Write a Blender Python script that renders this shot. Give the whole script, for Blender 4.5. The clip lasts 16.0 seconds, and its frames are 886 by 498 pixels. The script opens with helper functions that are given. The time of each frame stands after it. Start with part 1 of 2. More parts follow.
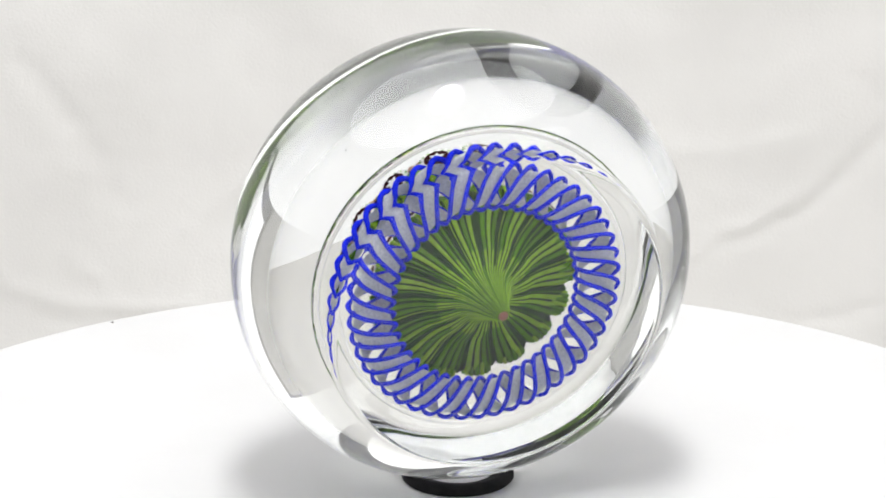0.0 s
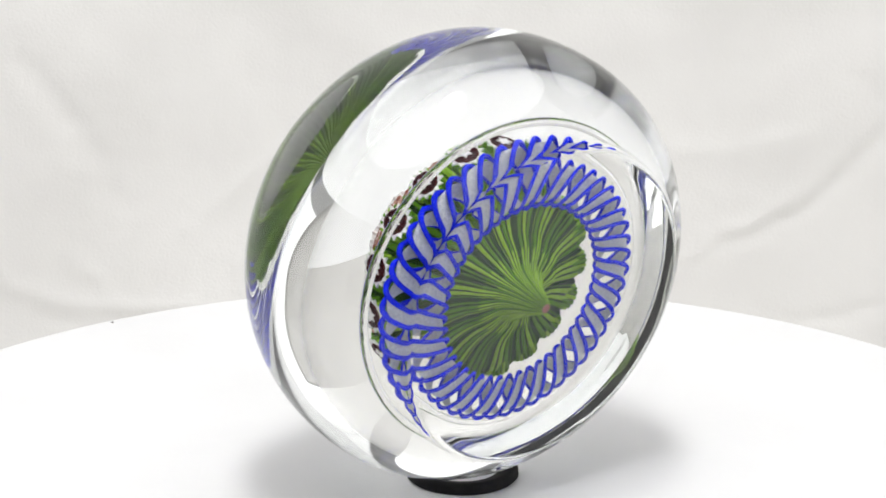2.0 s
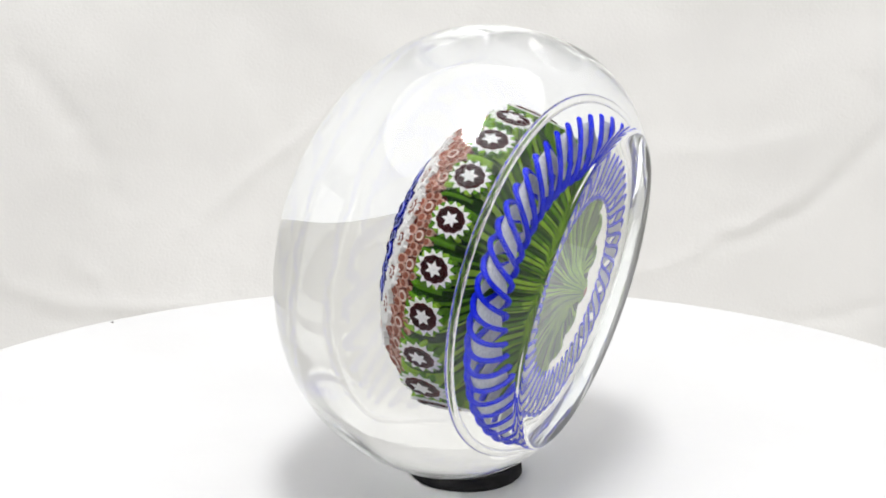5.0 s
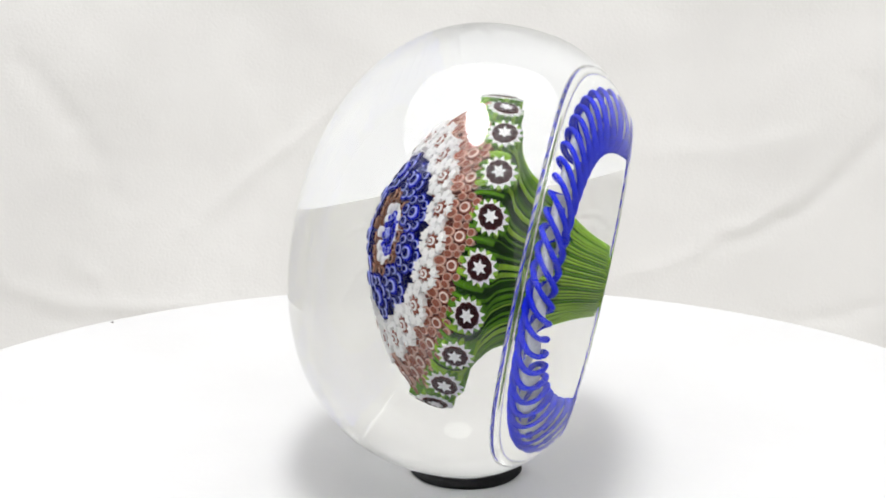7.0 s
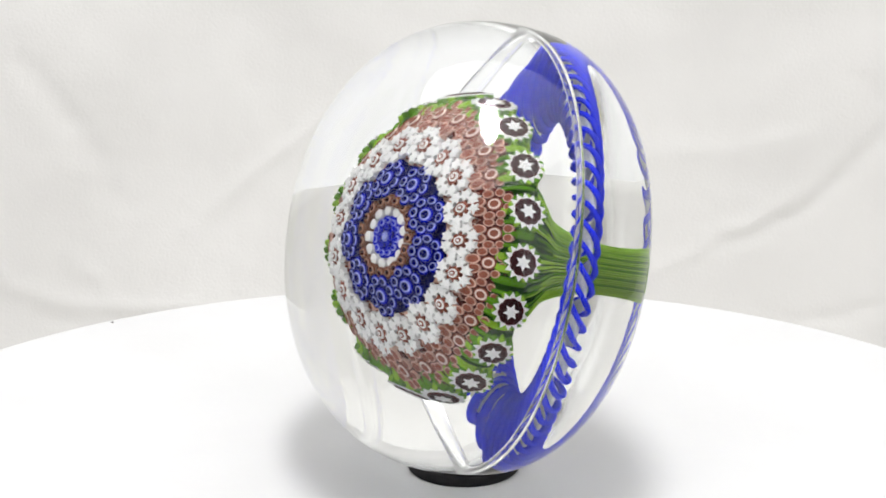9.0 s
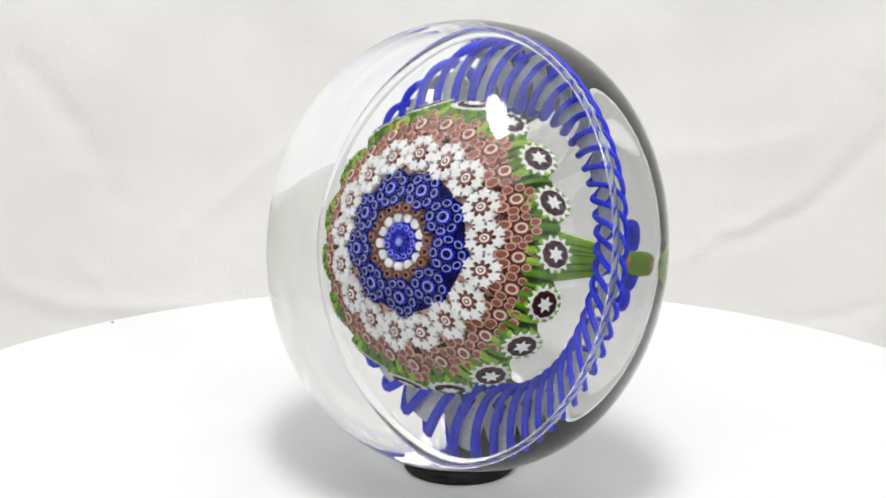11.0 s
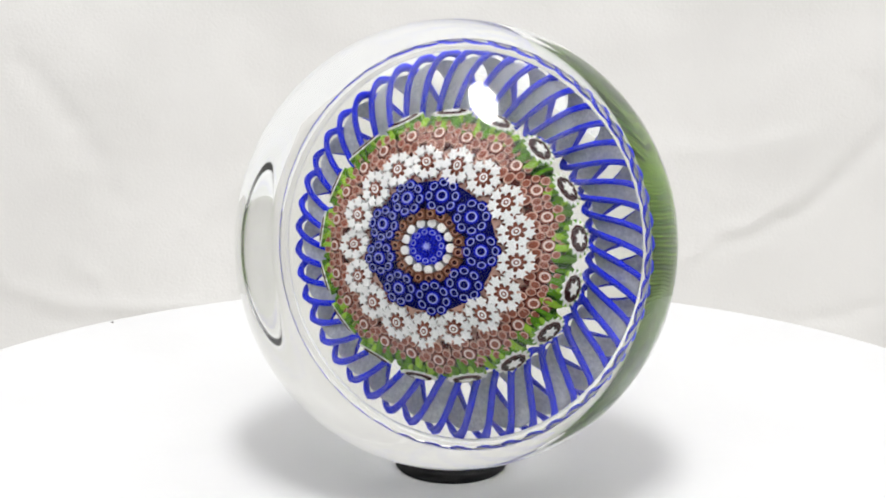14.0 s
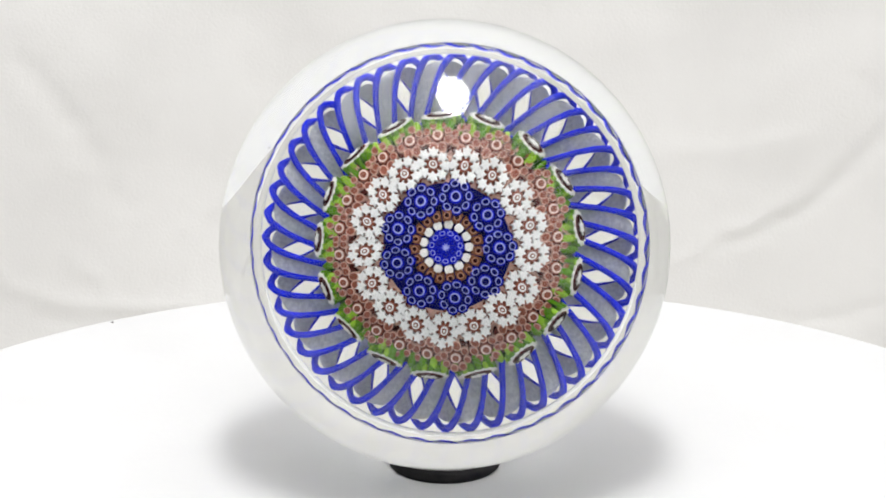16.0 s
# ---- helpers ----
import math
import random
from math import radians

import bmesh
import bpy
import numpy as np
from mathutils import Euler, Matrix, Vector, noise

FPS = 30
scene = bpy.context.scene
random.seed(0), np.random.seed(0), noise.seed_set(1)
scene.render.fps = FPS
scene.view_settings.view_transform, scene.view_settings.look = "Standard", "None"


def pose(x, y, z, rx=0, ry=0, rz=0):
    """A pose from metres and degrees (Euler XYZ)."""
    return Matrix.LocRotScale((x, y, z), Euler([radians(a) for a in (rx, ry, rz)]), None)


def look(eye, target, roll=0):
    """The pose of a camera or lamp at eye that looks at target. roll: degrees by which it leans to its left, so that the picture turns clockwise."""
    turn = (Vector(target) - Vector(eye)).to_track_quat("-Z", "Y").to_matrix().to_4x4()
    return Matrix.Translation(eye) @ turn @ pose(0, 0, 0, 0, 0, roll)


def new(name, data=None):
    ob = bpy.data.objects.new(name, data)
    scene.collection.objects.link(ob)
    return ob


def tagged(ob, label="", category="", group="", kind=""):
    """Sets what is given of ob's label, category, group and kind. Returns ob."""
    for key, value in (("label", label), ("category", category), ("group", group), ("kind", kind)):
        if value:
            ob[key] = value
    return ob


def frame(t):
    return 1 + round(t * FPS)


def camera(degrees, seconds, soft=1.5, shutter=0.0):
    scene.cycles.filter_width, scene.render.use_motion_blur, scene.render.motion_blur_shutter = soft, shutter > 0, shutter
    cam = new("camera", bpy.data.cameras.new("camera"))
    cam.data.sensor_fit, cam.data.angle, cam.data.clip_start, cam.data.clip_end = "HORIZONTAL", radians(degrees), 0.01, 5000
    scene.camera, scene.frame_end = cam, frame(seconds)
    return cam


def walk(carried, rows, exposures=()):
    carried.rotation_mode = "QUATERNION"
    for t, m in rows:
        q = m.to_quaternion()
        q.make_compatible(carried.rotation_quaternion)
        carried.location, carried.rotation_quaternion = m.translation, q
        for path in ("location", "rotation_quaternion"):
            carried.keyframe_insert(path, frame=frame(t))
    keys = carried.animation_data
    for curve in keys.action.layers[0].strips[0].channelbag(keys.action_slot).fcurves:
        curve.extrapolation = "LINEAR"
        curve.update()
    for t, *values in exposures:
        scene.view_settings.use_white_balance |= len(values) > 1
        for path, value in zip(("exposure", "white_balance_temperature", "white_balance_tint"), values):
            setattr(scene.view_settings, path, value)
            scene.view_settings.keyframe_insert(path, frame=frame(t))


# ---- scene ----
cam = camera(26.7, 16.0, soft=1.75)
EYE = Vector((-0.0005, -0.307, 0.121))
VIEW = Vector((0, math.cos(radians(14.74)), -math.sin(radians(14.74))))
walk(cam, [(0.0, look(EYE, EYE + VIEW)), (16.0, look(EYE, EYE + VIEW))])

# ---- light: a softbox overhead, a broad diffuse panel beside the camera, and an added room fill ----
world = bpy.data.worlds.new("night_outside")
scene.world = world
world.use_nodes = True
world.node_tree.nodes["Background"].inputs[0].default_value = (1, 1, 1, 1)
world.node_tree.nodes["Background"].inputs[1].default_value = 0.02


def area(name, w, h, watts, m, colour, shape="ELLIPSE"):
    d = bpy.data.lights.new(name, "AREA")
    d.shape, d.size, d.size_y, d.energy, d.color = shape, w, h, watts, colour
    ob = new(name, d)
    ob.matrix_world = m
    return ob


area("softbox", 0.115, 0.25, 2.7, look((0.0, -0.13, 0.60), (0, 0, 0)), (0.995, 0.995, 0.992))
# Unseen lamp under the ceiling, added as diffuse fill for the closed room.
area("ceiling_fill", 2.75, 2.75, 31.2, pose(0.0, -0.3, 1.62), (0.995, 0.995, 0.992))

area("side_softbox", 0.8, 0.8, 2.0, look((0.62, -0.62, 0.30), (0, 0, 0.04)), (0.995, 0.995, 0.992), "RECTANGLE")

# ---- materials ----


def material(name, colour, rough=0.5, metal=0.0, spec=0.5):
    m = bpy.data.materials.new(name)
    m.use_nodes = True
    b = m.node_tree.nodes["Principled BSDF"]
    b.inputs["Base Color"].default_value = (*colour, 1)
    b.inputs["Roughness"].default_value = rough
    b.inputs["Metallic"].default_value = metal
    b.inputs["Specular IOR Level"].default_value = spec
    return m


def varied(m, dark, light, scale, detail=4.0, bump=0.0, coord="Object", bump_scale=None):
    """Colour between two tones by a noise at real-world size, and a fine relief."""
    nt = m.node_tree
    b = nt.nodes["Principled BSDF"]
    tc = nt.nodes.new("ShaderNodeTexCoord")
    n = nt.nodes.new("ShaderNodeTexNoise")
    n.inputs["Scale"].default_value, n.inputs["Detail"].default_value = scale, detail
    nt.links.new(tc.outputs[coord], n.inputs["Vector"])
    ramp = nt.nodes.new("ShaderNodeValToRGB")
    ramp.color_ramp.elements[0].position, ramp.color_ramp.elements[1].position = 0.3, 0.7
    ramp.color_ramp.elements[0].color, ramp.color_ramp.elements[1].color = (*dark, 1), (*light, 1)
    nt.links.new(n.outputs["Fac"], ramp.inputs["Fac"])
    nt.links.new(ramp.outputs["Color"], b.inputs["Base Color"])
    if bump:
        n2 = nt.nodes.new("ShaderNodeTexNoise")
        n2.inputs["Scale"].default_value, n2.inputs["Detail"].default_value = bump_scale or scale * 6, 3
        nt.links.new(tc.outputs[coord], n2.inputs["Vector"])
        bp = nt.nodes.new("ShaderNodeBump")
        bp.inputs["Strength"].default_value, bp.inputs["Distance"].default_value = bump, 0.0005
        nt.links.new(n2.outputs["Fac"], bp.inputs["Height"])
        nt.links.new(bp.outputs["Normal"], b.inputs["Normal"])
    return m


CLOTH = varied(material("white_cloth", (0.8, 0.79, 0.77), 0.9, spec=0.1), (0.735, 0.725, 0.708), (0.80, 0.79, 0.773), 14, bump=0.25, bump_scale=900)
TABLE_WHITE = varied(material("white_laminate", (0.74, 0.74, 0.74), 0.5), (0.565, 0.565, 0.57), (0.595, 0.595, 0.60), 30, bump=0.05, bump_scale=700)
BLACK = varied(material("black_rubber", (0.012, 0.012, 0.013), 0.85, spec=0.2), (0.008, 0.008, 0.009), (0.018, 0.017, 0.018), 500, bump=0.2, bump_scale=3000)
WALL = varied(material("white_plaster", (0.8, 0.8, 0.8), 0.9), (0.78, 0.78, 0.78), (0.83, 0.825, 0.82), 3, bump=0.1)
# Unseen wall: dimness behind the camera is put into its dark colour.
DIM_ROOM_WALL = varied(material("dim_room_plaster", (0.24, 0.24, 0.24), 0.9), (0.21, 0.21, 0.212), (0.27, 0.268, 0.265), 3, bump=0.1)

DUST = varied(material("grey_dust", (0.25, 0.24, 0.23), 0.9), (0.2, 0.19, 0.18), (0.3, 0.29, 0.28), 4000)

GLASS = bpy.data.materials.new("clear_crystal")
GLASS.use_nodes = True
gt = GLASS.node_tree
gt.nodes.remove(gt.nodes["Principled BSDF"])
gb = gt.nodes.new("ShaderNodeBsdfGlass")
gb.inputs["IOR"].default_value, gb.inputs["Roughness"].default_value = 1.5, 0.0
gb.inputs["Color"].default_value = (0.975, 0.98, 0.975, 1)
gh = gt.nodes.new("ShaderNodeBsdfGlossy")  # faint glossy lobe that imitates a soft bloom round the highlight
gh.inputs["Roughness"].default_value = 0.22
gm = gt.nodes.new("ShaderNodeMixShader")
gm.inputs[0].default_value = 0.008
gt.links.new(gb.outputs[0], gm.inputs[1])
gt.links.new(gh.outputs[0], gm.inputs[2])
gt.links.new(gm.outputs[0], gt.nodes["Material Output"].inputs[0])


def enamel(name, colour, amount=0.15):
    """Opaque coloured glass with a slight unevenness inside the crystal."""
    d = tuple(c * (1 - amount) for c in colour)
    l = tuple(min(1, c * (1 + amount)) for c in colour)
    return varied(material(name, colour, 0.8, spec=0.0), d, l, 900, 2)


THREAD_BLUE = enamel("blue_thread_glass", (0.010, 0.026, 0.93))
COBALT = enamel("cobalt_glass", (0.008, 0.014, 0.52))
DEEP_COBALT_AND_SHADE = enamel("deep_cobalt_and_gap_shade", (0.003, 0.004, 0.11))
PALE_BLUE = enamel("pale_blue_glass", (0.38, 0.43, 0.88))
WHITE = enamel("white_enamel", (0.9, 0.9, 0.9), 0.04)
PINK = enamel("rose_brown_glass", (0.29, 0.093, 0.062))
PINK_PALE = enamel("pale_rose_glass", (0.68, 0.43, 0.35))
ROSE_RING_AND_SHADE = enamel("rose_ring_and_shade", (0.10, 0.022, 0.018))
CREAM = enamel("cream_rose_glass", (0.82, 0.68, 0.62))
MAROON_AND_SHADE = enamel("maroon_and_gap_shade", (0.032, 0.006, 0.008))
TAN = enamel("tan_glass", (0.48, 0.24, 0.16))
BROWN = enamel("tan_brown_glass", (0.19, 0.075, 0.045))
GREEN = enamel("leaf_green_glass", (0.095, 0.26, 0.013))
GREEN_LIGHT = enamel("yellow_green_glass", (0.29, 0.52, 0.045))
GREEN_DARK_AND_SHADE = enamel("dark_green_and_shade", (0.013, 0.050, 0.005))
GAUZE = varied(material("white_gauze_glass", (0.88, 0.90, 0.96), 0.8, spec=0.0), (0.66, 0.68, 0.74), (0.92, 0.94, 0.98), 2400, 2)
AIR = bpy.data.materials.new("trapped_air")
AIR.use_nodes = True
AIR.node_tree.nodes.remove(AIR.node_tree.nodes["Principled BSDF"])
ab = AIR.node_tree.nodes.new("ShaderNodeBsdfGlass")
ab.inputs["IOR"].default_value, ab.inputs["Roughness"].default_value = 0.667, 0.03
AIR.node_tree.links.new(ab.outputs[0], AIR.node_tree.nodes["Material Output"].inputs[0])

# ---- mesh helpers ----
R = 0.03875  # radius of the paperweight at its widest


def part(name, bm, mats, parent=None, label="", m=None, smooth=True):
    me = bpy.data.meshes.new(name)
    bm.normal_update()
    if smooth:
        for f in bm.faces:
            f.smooth = True
    bm.to_mesh(me)
    bm.free()
    for mat in mats if isinstance(mats, (list, tuple)) else [mats]:
        me.materials.append(mat)
    ob = new(name, me)
    ob.parent = parent
    if m is not None:
        ob.matrix_basis = m
    if label:
        ob["label"] = label
    return ob


def lathe(profile, segs, shape=None):
    """A solid of revolution about z from (r, z) pairs; r = 0 closes it to a point."""
    bm = bmesh.new()
    rows = []
    for r, z in profile:
        if r < 1e-9:
            rows.append([bm.verts.new((0, 0, z))])
        else:
            row = []
            for i in range(segs):
                a = 2 * math.pi * i / segs
                q = r * (shape(a, z) if shape else 1)
                row.append(bm.verts.new((q * math.cos(a), q * math.sin(a), z)))
            rows.append(row)
    for p, q in zip(rows, rows[1:]):
        for i in range(segs):
            j = (i + 1) % segs
            if len(p) == 1:
                bm.faces.new((p[0], q[j], q[i]))
            elif len(q) == 1:
                bm.faces.new((p[i], p[j], q[0]))
            else:
                bm.faces.new((p[i], p[j], q[j], q[i]))
    bmesh.ops.recalc_face_normals(bm, faces=bm.faces[:])
    return bm


def sweep(bm, path, widths, sides, closed=True, mat=0, frame_of=None):
    """Sweep a ring along a path. frame_of(i) gives the two cross directions."""
    n = len(path)
    rows = []
    for i in range(n):
        u, v = frame_of(i)
        rows.append([bm.verts.new(path[i] + u * (widths[0] * math.cos(2 * math.pi * k / sides + math.pi / sides)) + v * (widths[1] * math.sin(2 * math.pi * k / sides + math.pi / sides))) for k in range(sides)])
    for i in range(n if closed else n - 1):
        p, q = rows[i], rows[(i + 1) % n]
        for k in range(sides):
            f = bm.faces.new((p[k], p[(k + 1) % sides], q[(k + 1) % sides], q[k]))
            f.material_index = mat
    return bm


# ---- setting: cloth sweep, room ----
FLOOR_Z = -0.16


BACK = 0.38
BEND = 0.03
# creases of the cloth: x, z at one end, x, z at the other, width, depth
CREASES = [
    (-0.1592, 0.0350, -0.1398, 0.0078, 0.0071, -0.0020),
    (-0.1398, 0.0078, -0.1214, -0.0244, 0.0095, -0.0022),
    (-0.0962, -0.0364, -0.0411, 0.0130, 0.0042, 0.0016),
    (-0.1771, -0.0507, -0.1499, -0.0628, 0.0060, 0.0016),
    (-0.1500, -0.0644, -0.0574, -0.0662, 0.0048, 0.0018),
    (-0.1568, -0.0707, -0.0575, -0.0697, 0.0048, -0.0014),
    (-0.1425, -0.0451, -0.1230, -0.0628, 0.0048, 0.0015),
    (0.1024, -0.0445, 0.1389, -0.0262, 0.0048, -0.0020),
    (0.1389, -0.0262, 0.1688, 0.0056, 0.0042, -0.0022),
    (0.1044, -0.0408, 0.1365, -0.0222, 0.0060, 0.0014),
    (0.1499, 0.0235, 0.1683, 0.0119, 0.0036, -0.0015),
    (0.0977, -0.0353, 0.1013, -0.0451, 0.0036, 0.0012),
    (0.1302, -0.0680, 0.1540, -0.0712, 0.0048, -0.0015),
    (0.1540, -0.0712, 0.1751, -0.0628, 0.0048, -0.0016),
    (0.0631, -0.0551, 0.0992, -0.0430, 0.0048, 0.0013),
    (0.0768, -0.0071, 0.1333, -0.0008, 0.0071, 0.0012),
    (-0.0802, 0.0371, -0.0959, 0.0035, 0.0107, 0.0013),
    (-0.0305, 0.0225, 0.0028, 0.0391, 0.0083, 0.0016),
]


def cloth_relief(x, z):
    """How far the folds stand out of the sheet at x across and z up."""
    p = Vector((x * 9, z * 9, 0.3))
    h = 0.0030 * noise.noise(p) + 0.0012 * noise.noise(p * 2.6) + 0.0006 * noise.noise(p * 6.1) + 0.0002 * noise.noise(p * 17.0)
    for x0, z0, x1, z1, w, d in CREASES:
        ux, uz = x1 - x0, z1 - z0
        ll = math.hypot(ux, uz)
        k = ((x - x0) * ux + (z - z0) * uz) / ll ** 2
        kk = min(1, max(0, k))
        e = (x - x0) * uz / ll - (z - z0) * ux / ll + 0.004 * noise.noise(Vector((k * 3, x0 * 50, 0)))
        f = math.hypot(e, (k - kk) * ll)
        h += 0.5 * d * math.exp(-(f / (0.65 * w)) ** 2) * (0.6 + 0.4 * math.sin(math.pi * kk))
    return h


def build_backdrop():
    bm = bmesh.new()
    nx, ns = 300, 300
    rows = []
    for j in range(ns + 1):
        v = 2 * j / ns - 1
        s = 0.13 + 0.80 * (0.32 * v + 0.68 * v ** 3)
        row = []
        for i in range(nx + 1):
            u = 2 * i / nx - 1
            x = 0.75 * (0.32 * u + 0.68 * u ** 3)
            if s < 0:
                y, z, n = BACK - BEND + s, FLOOR_Z, Vector((0, 0, 1))
            elif s < BEND * math.pi / 2:
                a = s / BEND
                y, z, n = BACK - BEND + BEND * math.sin(a), FLOOR_Z + BEND * (1 - math.cos(a)), Vector((0, -math.sin(a), math.cos(a)))
            else:
                y, z, n = BACK, FLOOR_Z + BEND + s - BEND * math.pi / 2, Vector((0, -1, 0))
            k = min(1, max(0, (s + 0.02) * 12))
            row.append(bm.verts.new(Vector((x, y, z)) + n * (cloth_relief(x, FLOOR_Z + s) * k)))
        rows.append(row)
    for p, q in zip(rows, rows[1:]):
        for i in range(nx):
            bm.faces.new((p[i], p[i + 1], q[i + 1], q[i]))
    ob = part("backdrop", bm, CLOTH)
    return tagged(ob, "crumpled white cloth sweep hung behind and under the platform", "backdrop", kind="structure")


build_backdrop()


def build_side_reflector():
    """A white sheet outside the view, added beside the set to brighten the glass."""
    bm = bmesh.new()
    rows = []
    for j in range(41):
        z = FLOOR_Z + 0.55 * j / 40
        rows.append([bm.verts.new((0.50 + 0.012 * math.sin(9 * i / 40 + 0.6 * math.sin(z * 9)) + 0.01 * noise.noise(Vector((i * 0.2, z * 8, 2))), -0.42 + 0.78 * i / 40, z)) for i in range(41)])
    for p, q in zip(rows, rows[1:]):
        for i in range(40):
            bm.faces.new((p[i], q[i], q[i + 1], p[i + 1]))
    bmesh.ops.solidify(bm, geom=bm.faces[:], thickness=0.0015)
    ob = part("side_reflector", bm, CLOTH)
    return tagged(ob, "unseen white cloth added beside the platform to brighten the glass", "cloth", kind="structure")


build_side_reflector()


def box(name, size, at, mat, label, category, kind=""):
    bm = bmesh.new()
    bmesh.ops.create_cube(bm, size=1)
    bmesh.ops.scale(bm, vec=size, verts=bm.verts[:])
    bmesh.ops.bevel(bm, geom=bm.edges[:], offset=0.003, segments=2, affect="EDGES")
    ob = part(name, bm, mat, smooth=False)
    ob.matrix_basis = Matrix.Translation(at)
    return tagged(ob, label, category, kind=kind)


def build_room():
    x, y0, y1, z0, z1, t = 1.4, -1.7, 1.1, -0.78, 1.66, 0.1
    dx, dy, cy, cz = 2 * x, y1 - y0, (y0 + y1) / 2, (z0 + z1) / 2
    box("floor", (dx, dy, t), (0, cy, z0 - t / 2), WALL, "plain pale floor of the room", "floor", "structure")
    box("ceiling", (dx, dy, t), (0, cy, z1 + t / 2), WALL, "plain white ceiling of the room", "ceiling", "structure")
    box("wall_north", (dx, t, z1 - z0), (0, y1 + t / 2, cz), WALL, "plain white plaster wall", "wall", "structure")
    box("wall_south", (dx, t, z1 - z0), (0, y0 - t / 2, cz), DIM_ROOM_WALL, "unseen plain wall behind the set, the room's dimness put into its colour", "wall", "structure")
    box("wall_west", (t, dy + 2 * t, z1 - z0), (-x - t / 2, cy, cz), WALL, "plain white plaster wall", "wall", "structure")
    box("wall_east", (t, dy + 2 * t, z1 - z0), (x + t / 2, cy, cz), WALL, "plain white plaster wall", "wall", "structure")
    box("table", (1.6, 1.1, 0.60), (0, 0.05, FLOOR_Z - 0.004 - 0.30), TABLE_WHITE, "plain white table under the cloth", "table", "structure")


build_room()

# ---- platform ----
TABLE_R = 0.118


def build_platform():
    hub = new("round_platform")
    tagged(hub, "round plain white display platform under the paperweight", "platform")
    t = 0.008
    c = 0.0012
    part("disc", lathe([(0, 0), (TABLE_R - c, 0), (TABLE_R - 0.3 * c, -0.3 * c), (TABLE_R, -c), (TABLE_R, -t + c), (TABLE_R - c, -t), (0, -t)], 160), TABLE_WHITE, hub, smooth=False)
    part("foot", lathe([(0, -t), (0.06, -t), (0.06, FLOOR_Z + 0.001), (0, FLOOR_Z + 0.001)], 64), TABLE_WHITE, hub, smooth=False)
    return hub


platform = build_platform()

# ---- display stand: a low black ring ----


def build_stand():
    pr = [(0.0060, 0.0), (0.0094, 0.0), (0.0098, 0.0004), (0.0097, 0.0016), (0.0091, 0.0021), (0.0083, 0.0019), (0.0062, 0.0013), (0.0060, 0.0008), (0.0060, 0.0)]
    ob = part("ring_stand", lathe(pr, 72), BLACK)
    return tagged(ob, "low black rubber ring stand under the paperweight", "stand")


stand = build_stand()

# ---- paperweight ----
TILT = 11.6
LIFT = 0.0397
paperweight = new("paperweight")
tagged(paperweight, "clear glass paperweight holding a millefiori mushroom and blue spiral torsade", "paperweight")
INNER = Matrix.Translation((0.0018, 0.0, LIFT)) @ pose(0, 0, 0, 0, 90 + TILT, 0)
CAP = INNER @ Matrix.Translation((0, 0, 0.2 * R)) @ pose(0, 0, 0, -4.5, 2.0, 0) @ Matrix.Translation((0.008 * R, 0, -0.21 * R)) @ Matrix.Diagonal((1.025, 1.025, 1, 1))  # the mushroom stands a little askew
BODY = Matrix.Translation((0.0018, 0.0002, LIFT)) @ pose(0, 0, 0, 0, 102, 0)


def glass_profile():
    """Dome, the widest belt at zw, the shoulder towards the base, its rounded edge and the slightly hollow base."""
    b, zw, zb, z0, ze, p, p2 = 0.81, -0.007, 0.68, 0.520, 0.534, 2.19, 2.35
    pr = [(0, -b)]
    for i in range(1, 91):
        a = math.pi / 2 * i / 90
        pr.append((math.sin(a) ** (2 / p), zw - (b + zw) * max(0, math.cos(a)) ** (2 / p)))
    for i in range(1, 61):
        z = zw + (z0 - zw) * i / 60
        pr.append(((1 - ((z - zw) / (zb - zw)) ** p2) ** (1 / p2), z))
    r0 = pr[-1][0]
    for i in range(1, 7):
        a = math.pi / 2 * i / 6
        pr.append((r0 - 0.016 * math.sin(a / 2) - 0.020 * (1 - math.cos(a)), z0 + (ze - z0) * math.sin(a)))
    r1 = pr[-1][0]
    for i in range(1, 21):
        r = r1 * (1 - i / 20)
        pr.append((r, ze - 0.02 * (1 - (r / r1) ** 2)))
    return [(r * R, z * R) for r, z in pr]


glass = part("glass_body", lathe(glass_profile(), 192), GLASS, paperweight, "clear polished crystal body", BODY)


def dome(r):
    """Place along the axis of the mushroom's top surface, in radii."""
    return -0.223 + 0.104 * (r / 0.383) ** 2.0


STEM = [(0.344, -0.106), (0.383, -0.088), (0.410, -0.074), (0.428, -0.058), (0.438, -0.036), (0.441, -0.012), (0.436, 0.014), (0.418, 0.036), (0.384, 0.050), (0.344, 0.060), (0.306, 0.070), (0.275, 0.086), (0.245, 0.105), (0.208, 0.145), (0.165, 0.180), (0.122, 0.215), (0.098, 0.260), (0.074, 0.330), (0.056, 0.400), (0.040, 0.460), (0.028, 0.500), (0.018, 0.511)]


def smooth_profile(points, steps):
    """Points joined by a smooth curve."""
    out = []
    for i in range(len(points) - 1):
        p0, p1, p2, p3 = points[max(0, i - 1)], points[i], points[i + 1], points[min(len(points) - 1, i + 2)]
        for k in range(steps):
            t = k / steps
            out.append(tuple(0.5 * (2 * b + (c - a) * t + (2 * a - 5 * b + 4 * c - d) * t * t + (3 * b - a - 3 * c + d) * t ** 3) for a, b, c, d in zip(p0, p1, p2, p3)))
    return out + [points[-1]]


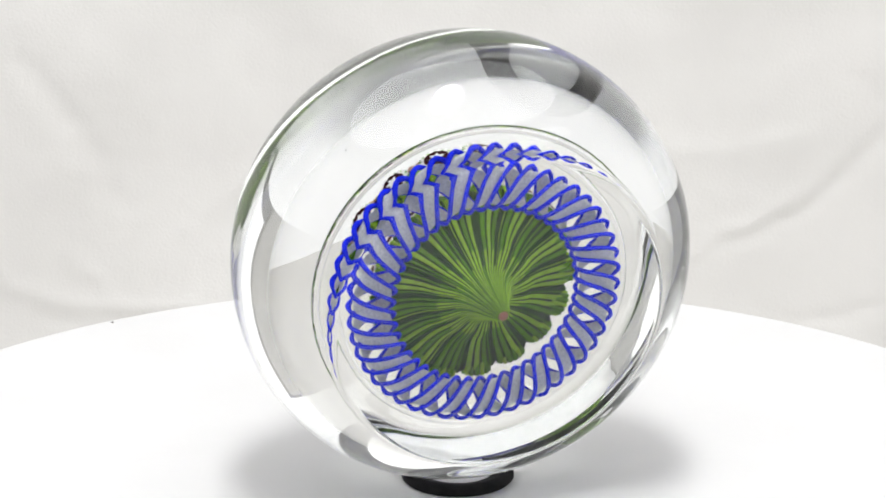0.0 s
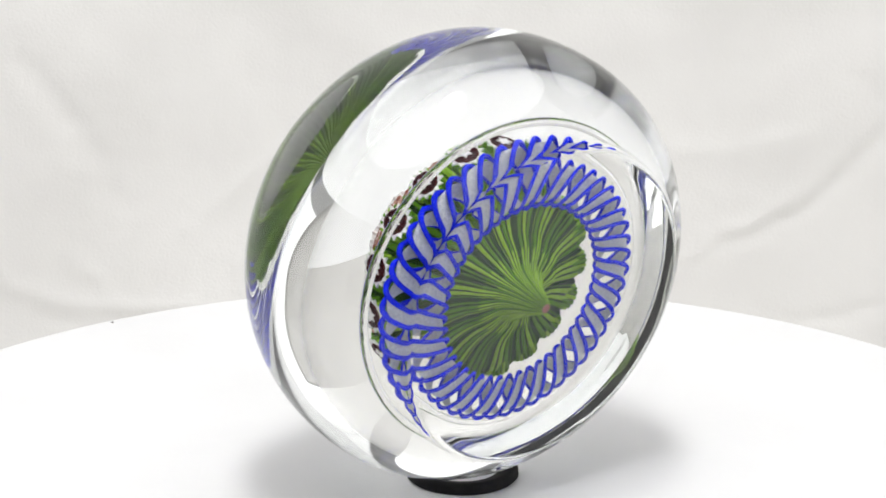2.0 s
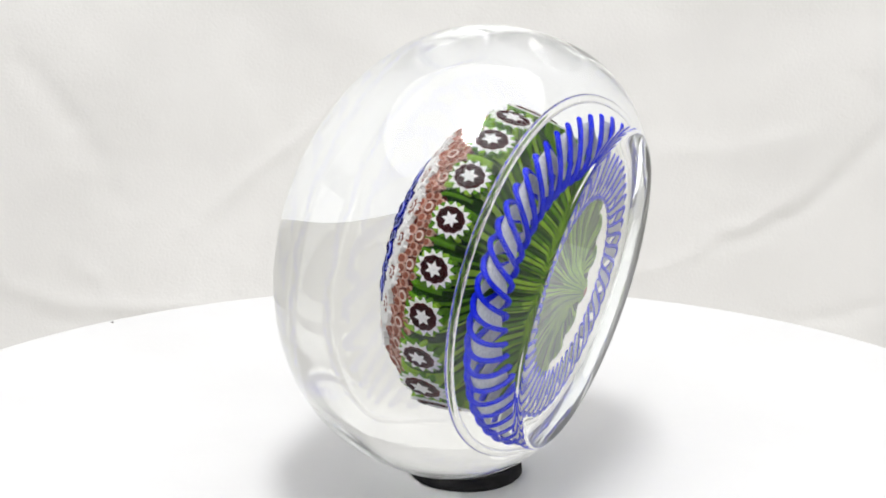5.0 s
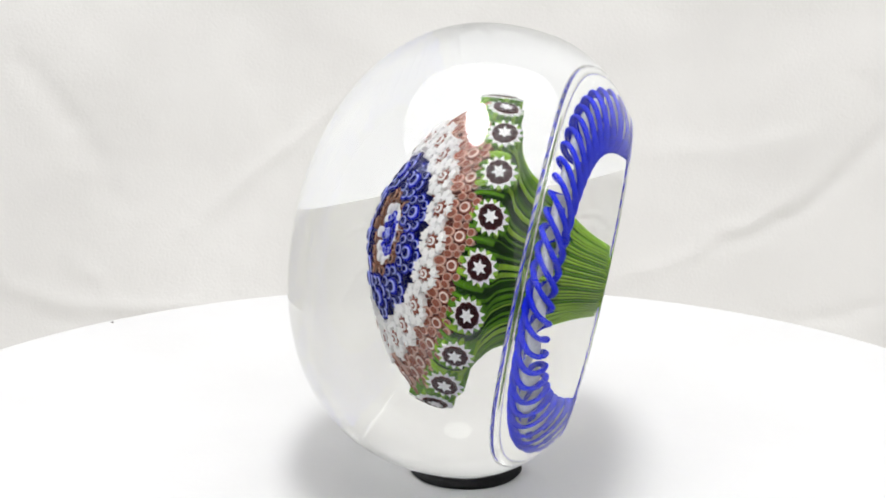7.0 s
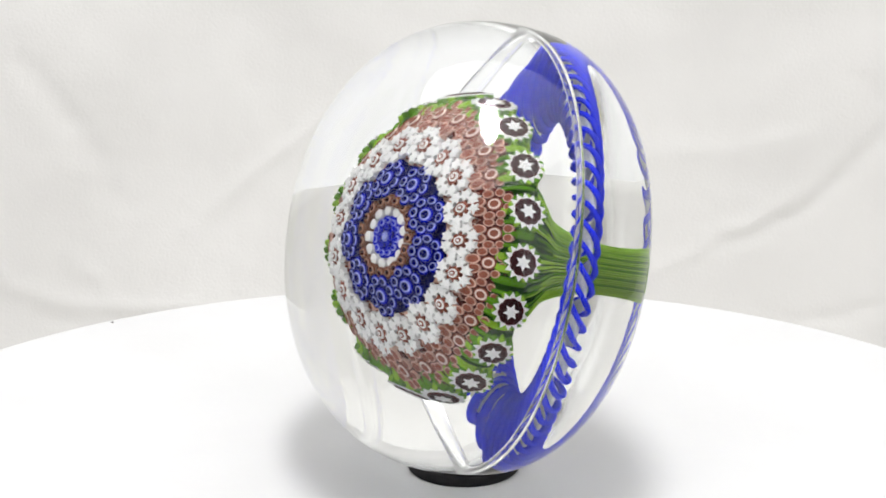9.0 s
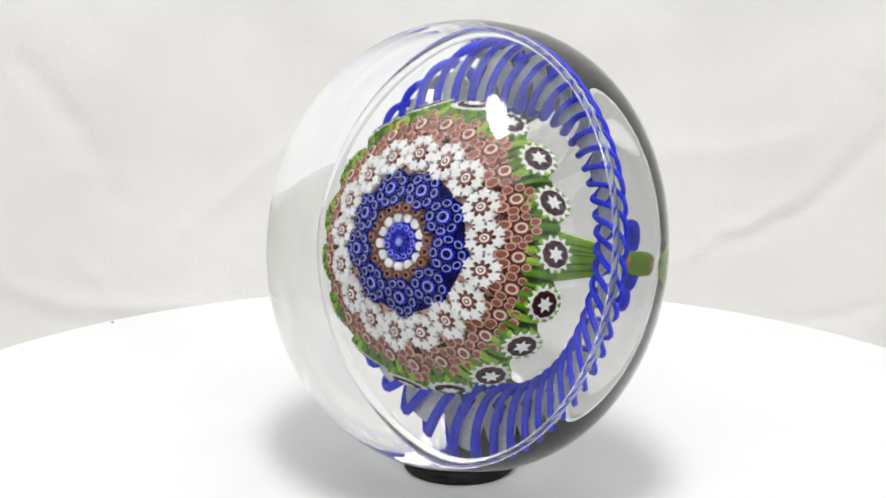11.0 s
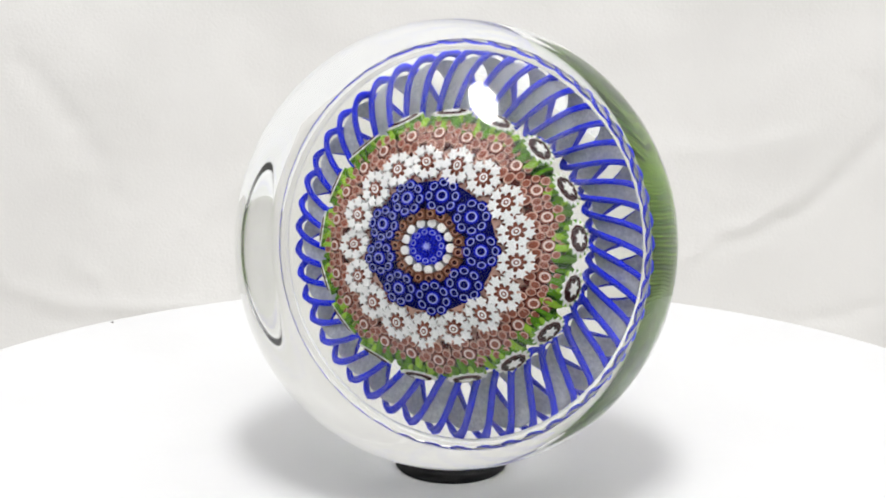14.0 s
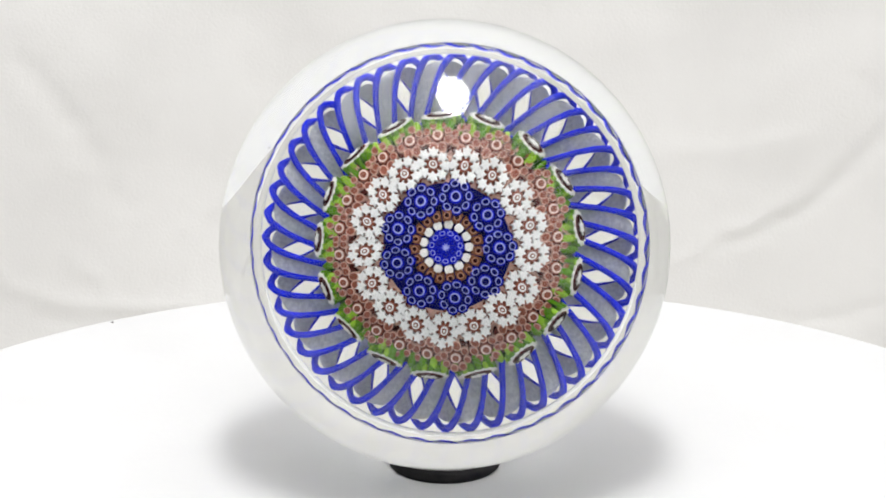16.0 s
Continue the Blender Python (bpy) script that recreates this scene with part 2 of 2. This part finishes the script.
def build_mushroom():
    pr = [(0, dome(0) + 0.040)]
    for i in range(1, 13):
        r = 0.31 * i / 12
        pr.append((r, dome(r) + (0.040 if r < 0.135 else 0.012)))
    pr += smooth_profile(STEM, 3)
    pr.append((0, 0.5125))
    lobes = 17 * 4
    first = radians(175.4)

    def ribs(a, z):
        """Fine ribs all round, and a swelling under each of the rim's canes."""
        if z < -0.08 * R:
            return 1
        k = max(0, 1 - abs(z / R - 0.12) / 0.09)
        return 1 + 0.020 * math.cos(a * lobes) + (0.012 + 0.035 * k) * math.cos((a - first) * 17)

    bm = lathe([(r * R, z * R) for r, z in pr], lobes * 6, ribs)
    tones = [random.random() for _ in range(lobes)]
    for f in bm.faces:
        c = f.calc_center_median()
        q = math.hypot(c.x, c.y) / R
        # Cap between the canes: deep cobalt and maroon hold the gaps' shade.
        if c.z < -0.062 * R and q < 0.398:
            f.material_index = 4 if q < 0.233 else 5 if q < 0.33 else 1
            continue
        if c.z > 0.49 * R and q < 0.02:
            f.material_index = 6
            continue
        # Shade in the hollows between swellings, put in as dark green.
        if 0.02 * R < c.z < 0.2 * R and math.cos((math.atan2(c.y, c.x) - first) * 17) < -0.93:
            f.material_index = 2
            continue
        # Lighter stripes towards the tip: light in the stem, put into the colour.
        lit_tip = c.z > 0.16 * R
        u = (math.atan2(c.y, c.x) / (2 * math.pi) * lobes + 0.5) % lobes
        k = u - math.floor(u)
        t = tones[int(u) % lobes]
        f.material_index = 2 if abs(k - 0.5) > (0.4 if lit_tip else 0.16 if t < 0.25 else 0.3) else (3 if t > (0.25 if lit_tip else 0.6) else 0)
    return part("mushroom", bm, [GREEN, MAROON_AND_SHADE, GREEN_DARK_AND_SHADE, GREEN_LIGHT, DEEP_COBALT_AND_SHADE, PINK_PALE, TAN], paperweight, "green striped glass stem of the mushroom", CAP)


mushroom = build_mushroom()

# ---- millefiori canes: cut ends with raised pieces ----


def outline(n, r_out, r_in, sharp=False, turn=0.0):
    """A lobed or toothed outline round the origin."""
    pts = []
    per = 2 if sharp else 6
    for i in range(n * per):
        a = 2 * math.pi * i / (n * per) + turn
        if sharp:
            r = r_out if i % 2 == 0 else r_in
        else:
            r = r_in + (r_out - r_in) * abs(math.cos(math.pi * i / per)) ** 0.6
        pts.append((r * math.cos(a), r * math.sin(a)))
    return pts


def disc(n, r, cx=0.0, cy=0.0, squeeze=1.0, turn=0.0):
    pts = []
    for i in range(n):
        a = 2 * math.pi * i / n
        x, y = r * math.cos(a) * squeeze, r * math.sin(a)
        pts.append((cx + x * math.cos(turn) - y * math.sin(turn), cy + x * math.sin(turn) + y * math.cos(turn)))
    return pts


def prism(bm, pts, top, bottom, mat, taper=1.0, cx=0.0, cy=0.0, crown=0.0):
    up = [bm.verts.new(Vector((x, y, top)) * R) for x, y in pts]
    lo = [bm.verts.new(Vector((cx + (x - cx) * taper, cy + (y - cy) * taper, bottom)) * R) for x, y in pts]
    mid = bm.verts.new(Vector((cx, cy, top + crown)) * R)
    n = len(pts)
    for i in range(n):
        j = (i + 1) % n
        bm.faces.new((mid, up[i], up[j])).material_index = mat
        bm.faces.new((up[i], lo[i], lo[j], up[j])).material_index = mat


def tube(bm, cx, cy, r, top, rim, core, squeeze=1.0, turn=0.0, n=12, wall=0.42):
    """A little glass tube seen end-on: a pale rim round a coloured core."""
    prism(bm, disc(n, r, cx, cy, squeeze, turn), top, top - 0.03, rim, 1.0, cx, cy)
    prism(bm, disc(n, r * (1 - wall), cx, cy, squeeze, turn), top + 0.0015, top - 0.01, core, 1.0, cx, cy)


def star_cane():
    """A white star in a maroon ring with white teeth, and fluted green sides."""
    bm = bmesh.new()
    for i in range(15):
        a = 2 * math.pi * i / 15
        cx, cy = 0.0675 * math.cos(a), 0.0675 * math.sin(a)
        prism(bm, disc(8, 0.0122, cx, cy), -0.005, -0.085, 0 if i % 3 == 0 else 5, 0.9, 0, 0)
    prism(bm, outline(15, 0.074, 0.066), -0.010, -0.09, 4, 0.85)
    prism(bm, outline(14, 0.079, 0.058, True), 0.0, -0.006, 1)
    prism(bm, outline(10, 0.056, 0.051), 0.003, -0.02, 2)
    prism(bm, outline(9, 0.053, 0.047), 0.005, -0.02, 3)
    prism(bm, outline(6, 0.034, 0.018, True), 0.008, -0.02, 1)
    return bm, [GREEN_LIGHT, WHITE, ROSE_RING_AND_SHADE, MAROON_AND_SHADE, GREEN_DARK_AND_SHADE, GREEN]


def rose_cane():
    """A ring of petals round a tube; those towards the crown, along -x, are drawn out."""
    bm = bmesh.new()
    # Dark base: the shading between petals is painted into its colour.
    prism(bm, [(x * (1.12 if x < 0 else 1), y) for x, y in outline(8, 0.054, 0.046)], -0.008, -0.05, 4, 0.85, crown=0.004)
    for i in range(8):
        a = 2 * math.pi * (i + 0.5) / 8
        k = 1 + 0.12 * math.sin(5 * i)
        c, s = math.cos(a), math.sin(a)
        pull = 1 + 0.18 * max(0, -c)
        cx, cy, r = 0.0368 * c * pull, 0.0368 * s, 0.0136 * k
        prism(bm, [(cx + (u * c - v * s) * r * (1 + 0.3 * max(0, -c)), cy + (u * s + v * c) * r) for u, v in disc(10, 1.0)], 0.001 * k, -0.03, 1, 1.0, cx, cy)
        prism(bm, [(cx + (u * c - v * s) * r * 0.76 * (1 + 0.3 * max(0, -c)), cy + (u * s + v * c) * r * 0.76) for u, v in disc(10, 1.0)], 0.001 * k + 0.0015, -0.01, 0, 1.0, cx, cy)
    prism(bm, disc(12, 0.020), 0.001, -0.02, 0)
    tube(bm, 0, 0, 0.0160, 0.004, 2, 3, n=14, wall=0.34)
    return bm, [PINK, PINK_PALE, CREAM, PINK, ROSE_RING_AND_SHADE]


def white_cane():
    bm = bmesh.new()
    prism(bm, outline(8, 0.053, 0.044), -0.012, -0.08, 1, 0.8)
    for i in range(8):
        a = 2 * math.pi * i / 8
        cx, cy = 0.036 * math.cos(a), 0.036 * math.sin(a)
        prism(bm, [(cx + x, cy + y) for x, y in outline(6, 0.0185, 0.011, True, a)], 0.002, -0.04, 0, 0.9, cx, cy, 0.002)
    prism(bm, outline(7, 0.024, 0.017, True), 0.001, -0.02, 1)
    tube(bm, 0, 0, 0.0125, 0.005, 0, 1, n=12, wall=0.4)
    prism(bm, disc(8, 0.004), 0.008, 0.0, 0)
    return bm, [WHITE, PINK]


def blue_cane():
    bm = bmesh.new()
    prism(bm, outline(8, 0.069, 0.056), -0.004, -0.09, 2, 0.85, crown=0.005)
    for i in range(8):
        a = 2 * math.pi * i / 8
        cx, cy = 0.0475 * math.cos(a), 0.0475 * math.sin(a)
        prism(bm, disc(10, 0.0185, cx, cy, 0.95, a), -0.003, -0.03, 0, 1.0, cx, cy)
        tube(bm, cx, cy, 0.0150, 0.0, 1, 2, 0.78, a, 12, 0.26)
    prism(bm, disc(14, 0.025), 0.002, -0.02, 0)
    tube(bm, 0, 0, 0.0185, 0.006, 1, 2, n=14, wall=0.28)
    return bm, [COBALT, PALE_BLUE, DEEP_COBALT_AND_SHADE]


def brown_cane():
    bm = bmesh.new()
    prism(bm, [(0.0165, -0.0155), (0.018, 0), (0.0165, 0.0155), (0, 0.0155), (-0.0165, 0.013), (-0.018, 0), (-0.0165, -0.013), (0, -0.0155)], 0.0, -0.06, 0, 0.9, crown=0.002)
    tube(bm, 0, 0, 0.0115, 0.003, 1, 2, n=8, wall=0.32)
    return bm, [BROWN, TAN, MAROON_AND_SHADE]


def pearl_cane():
    bm = bmesh.new()
    prism(bm, disc(14, 0.0175), 0.0, -0.06, 0, 0.95, crown=0.004)
    return bm, [WHITE]


def core_cane():
    bm = bmesh.new()
    prism(bm, outline(12, 0.062, 0.056), -0.004, -0.06, 0, 0.9, crown=0.006)
    for i in range(11):
        a = 2 * math.pi * i / 11
        tube(bm, 0.047 * math.cos(a), 0.047 * math.sin(a), 0.0105, 0.0, 1, 0, 0.8, a, 8, 0.28)
    for i in range(6):
        a = 2 * math.pi * i / 6
        tube(bm, 0.026 * math.cos(a), 0.026 * math.sin(a), 0.0095, 0.003, 2, 0, 1, a, 8, 0.3)
    prism(bm, outline(9, 0.015, 0.007, True), 0.006, -0.01, 1, crown=0.001)
    return bm, [COBALT, PALE_BLUE, DEEP_COBALT_AND_SHADE]


def dome_place(r, theta, lift=0.0, spin=0.0, size=1.0):
    """Pose of a cane on the mushroom's cap, its cut end along the cap's normal."""
    slope = 2.0 * 0.104 / 0.383 * (r / 0.383) + 2.0 * max(0, r - 0.29)
    rad = Vector((math.cos(theta), math.sin(theta), 0))
    n = (rad * slope + Vector((0, 0, -1))).normalized()
    x = (rad - n * rad.dot(n)).normalized()
    y = n.cross(x)
    m = Matrix((x, y, n)).transposed().to_4x4()
    p = (rad * r + Vector((0, 0, dome(r)))) * R + n * lift * R
    return Matrix.Translation(p) @ m @ Matrix.Rotation(spin, 4, "Z") @ Matrix.Scale(1.03 * size, 4)


def rim_place(theta, spin):
    """Pose of a cane in the mushroom's rim, its cut end facing out."""
    rad = Vector((math.cos(theta), math.sin(theta), 0))
    n = (rad + Vector((0, 0, -0.06))).normalized()
    x = Vector((-math.sin(theta), math.cos(theta), 0))
    m = Matrix((x, n.cross(x), n)).transposed().to_4x4()
    return Matrix.Translation((rad * 0.453 + Vector((0, 0, -0.012))) * R) @ m @ Matrix.Diagonal((0.89, 0.73, 1, 1)) @ Matrix.Rotation(spin, 4, "Z")


def shoulder_place(theta, spin):
    """Pose of a cane on the cap's rounded shoulder, between its top and its rim."""
    rad = Vector((math.cos(theta), math.sin(theta), 0))
    n = (rad * 0.95 + Vector((0, 0, -1))).normalized()
    x = (rad - n * rad.dot(n)).normalized()
    m = Matrix((x, n.cross(x), n)).transposed().to_4x4()
    p = (rad * (0.391 + random.uniform(-0.005, 0.005)) + Vector((0, 0, -0.093 + random.uniform(-0.004, 0.004)))) * R
    return Matrix.Translation(p) @ m @ Matrix.Diagonal((1.30, 1.10, 1, 1)) @ Matrix.Rotation(spin, 4, "Z")


def set_canes(name, made, places):
    """One cane at every place; all share one mesh."""
    bm, mats = made
    first = part(name, bm, mats, mushroom, m=places[0], smooth=False)
    for m in places[1:]:
        ob = new(name, first.data)
        ob.parent, ob.matrix_basis = mushroom, m


def around(n, first, r, wobble=0.0, long=1.0, lift=0.0, size=1.0, lean=0.0):
    out = []
    for k in range(n):
        a = radians(180 + first + 360 * k / n + random.uniform(-1, 1) * wobble)
        out.append(dome_place(r + random.uniform(-1, 1) * wobble * 0.003, a, lift + random.uniform(-0.004, 0.004), 0, size) @ Matrix.Rotation(lean, 4, "Y") @ Matrix.Diagonal((long, 1, 1, 1)) @ Matrix.Rotation(random.uniform(0, 6.28) if wobble else 0, 4, "Z"))
    return out


def build_canes():
    set_canes("star_cane", star_cane(), [rim_place(radians(180 - 4.6 + 360 * k / 17 + random.uniform(-1, 1)), random.uniform(0, 6)) for k in range(17)])
    set_canes("rose_cane", rose_cane(), [shoulder_place(radians(188.8 + 15 * k + random.uniform(-1, 1)), random.uniform(-0.25, 0.25)) for k in range(24)])
    set_canes("white_cane", white_cane(), around(17, 10.6, 0.299, 1.2, 1.30, 0.004, 1.06))
    set_canes("blue_cane", blue_cane(), around(9, 10.0, 0.186, 1.0, 1.06, 0.013, 0.97, 0.10))
    set_canes("brown_cane", brown_cane(), around(19, 0, 0.115, lift=0.013, size=1.08))
    set_canes("pearl_cane", pearl_cane(), around(13, 5, 0.085, lift=0.006, size=0.92))
    set_canes("core_cane", core_cane(), [dome_place(0, 0, 0.003, size=1.09)])


build_canes()

def helix(bm, turns, phase, c, a, b, zt, widths, sides, steps=22):
    n = abs(turns) * steps
    path = []
    for i in range(n):
        th = 2 * math.pi * i / n
        ps = turns * th + phase
        q = c + a * math.cos(ps)
        path.append(Vector((q * math.cos(th), q * math.sin(th), zt + b * math.sin(ps))) * R)

    def fr(i):
        th = 2 * math.pi * i / n
        ps = turns * th + phase
        out = Vector((math.cos(ps) * math.cos(th), math.cos(ps) * math.sin(th), math.sin(ps)))
        tan = (path[(i + 1) % n] - path[i - 1]).normalized()
        return tan.cross(out).normalized(), out

    return sweep(bm, path, (widths[0] * R, widths[1] * R), sides, True, 0, fr)


def build_torsade():
    c, a, b, zt, turns = 0.500, 0.098, 0.036, 0.218, 12
    for k in range(4):
        part("blue_thread", helix(bmesh.new(), turns, math.pi / 2 * k, c, a, b, zt, (0.0106, 0.0106), 6, 40), THREAD_BLUE, paperweight, "cobalt blue spiral glass thread", INNER)
    for k in range(2):
        bm = bmesh.new()
        for j in range(-6, 7):
            helix(bm, turns, math.pi * (k + 0.25) + 0.115 * j, c, a * (0.84 - 0.001 * j * j), b * 0.55, zt, (0.0036, 0.0018), 4, 36)
        part("gauze_ribbon", bm, GAUZE, paperweight, "white gauze spiral ribbon", INNER)


build_torsade()


def build_air_ring():
    n = 128
    path = [Vector((0.632 * math.cos(2 * math.pi * i / n), 0.632 * math.sin(2 * math.pi * i / n), 0.165)) * R for i in range(n)]
    bm = sweep(bmesh.new(), path, (0.015 * R, 0.015 * R), 12, True, 0, lambda i: (Vector((math.cos(2 * math.pi * i / n), math.sin(2 * math.pi * i / n), 0)), Vector((0, 0, 1))))
    return part("ring_band", bm, AIR, paperweight, "thin silvery ring round the torsade", INNER)


build_air_ring()


def crumb(size, seed):
    """An uneven grain of dust."""
    bm = bmesh.new()
    bmesh.ops.create_icosphere(bm, subdivisions=1, radius=size)
    for v in bm.verts:
        v.co *= 0.8 + 0.5 * abs(noise.noise(v.co * 9000 + Vector((seed, 0, 0))))
        v.co.z *= 0.6
    return bm


for i, p in enumerate([(-0.675, -0.615, 0.299), (-0.416, 0.705, -0.506)]):
    part("dust_speck", crumb(0.00017, i), BLACK, paperweight, "tiny dark grain of dust", INNER @ Matrix.Translation(Vector(p) * R))
speck = part("dust_speck", crumb(0.0004, 7), DUST)
speck.matrix_basis = Matrix.Translation((-0.0737, 0.0885, 0.0002))
tagged(speck, "tiny grey grain of dust on the white platform", "dust")


def motions():
    """The black stand turns evenly, a little off its centre, and carries the paperweight round."""
    rate, off = 9.8, 0.0033
    at = range(0, 17)
    for ob in (stand, paperweight):
        rows = []
        for t in at:
            p = radians(-58 + rate * t)
            rows.append((t, pose(0.0003 + off * math.cos(p), off * math.sin(p), 0, 0, 0, -72.7 + rate * t)))
        walk(ob, rows)


motions()
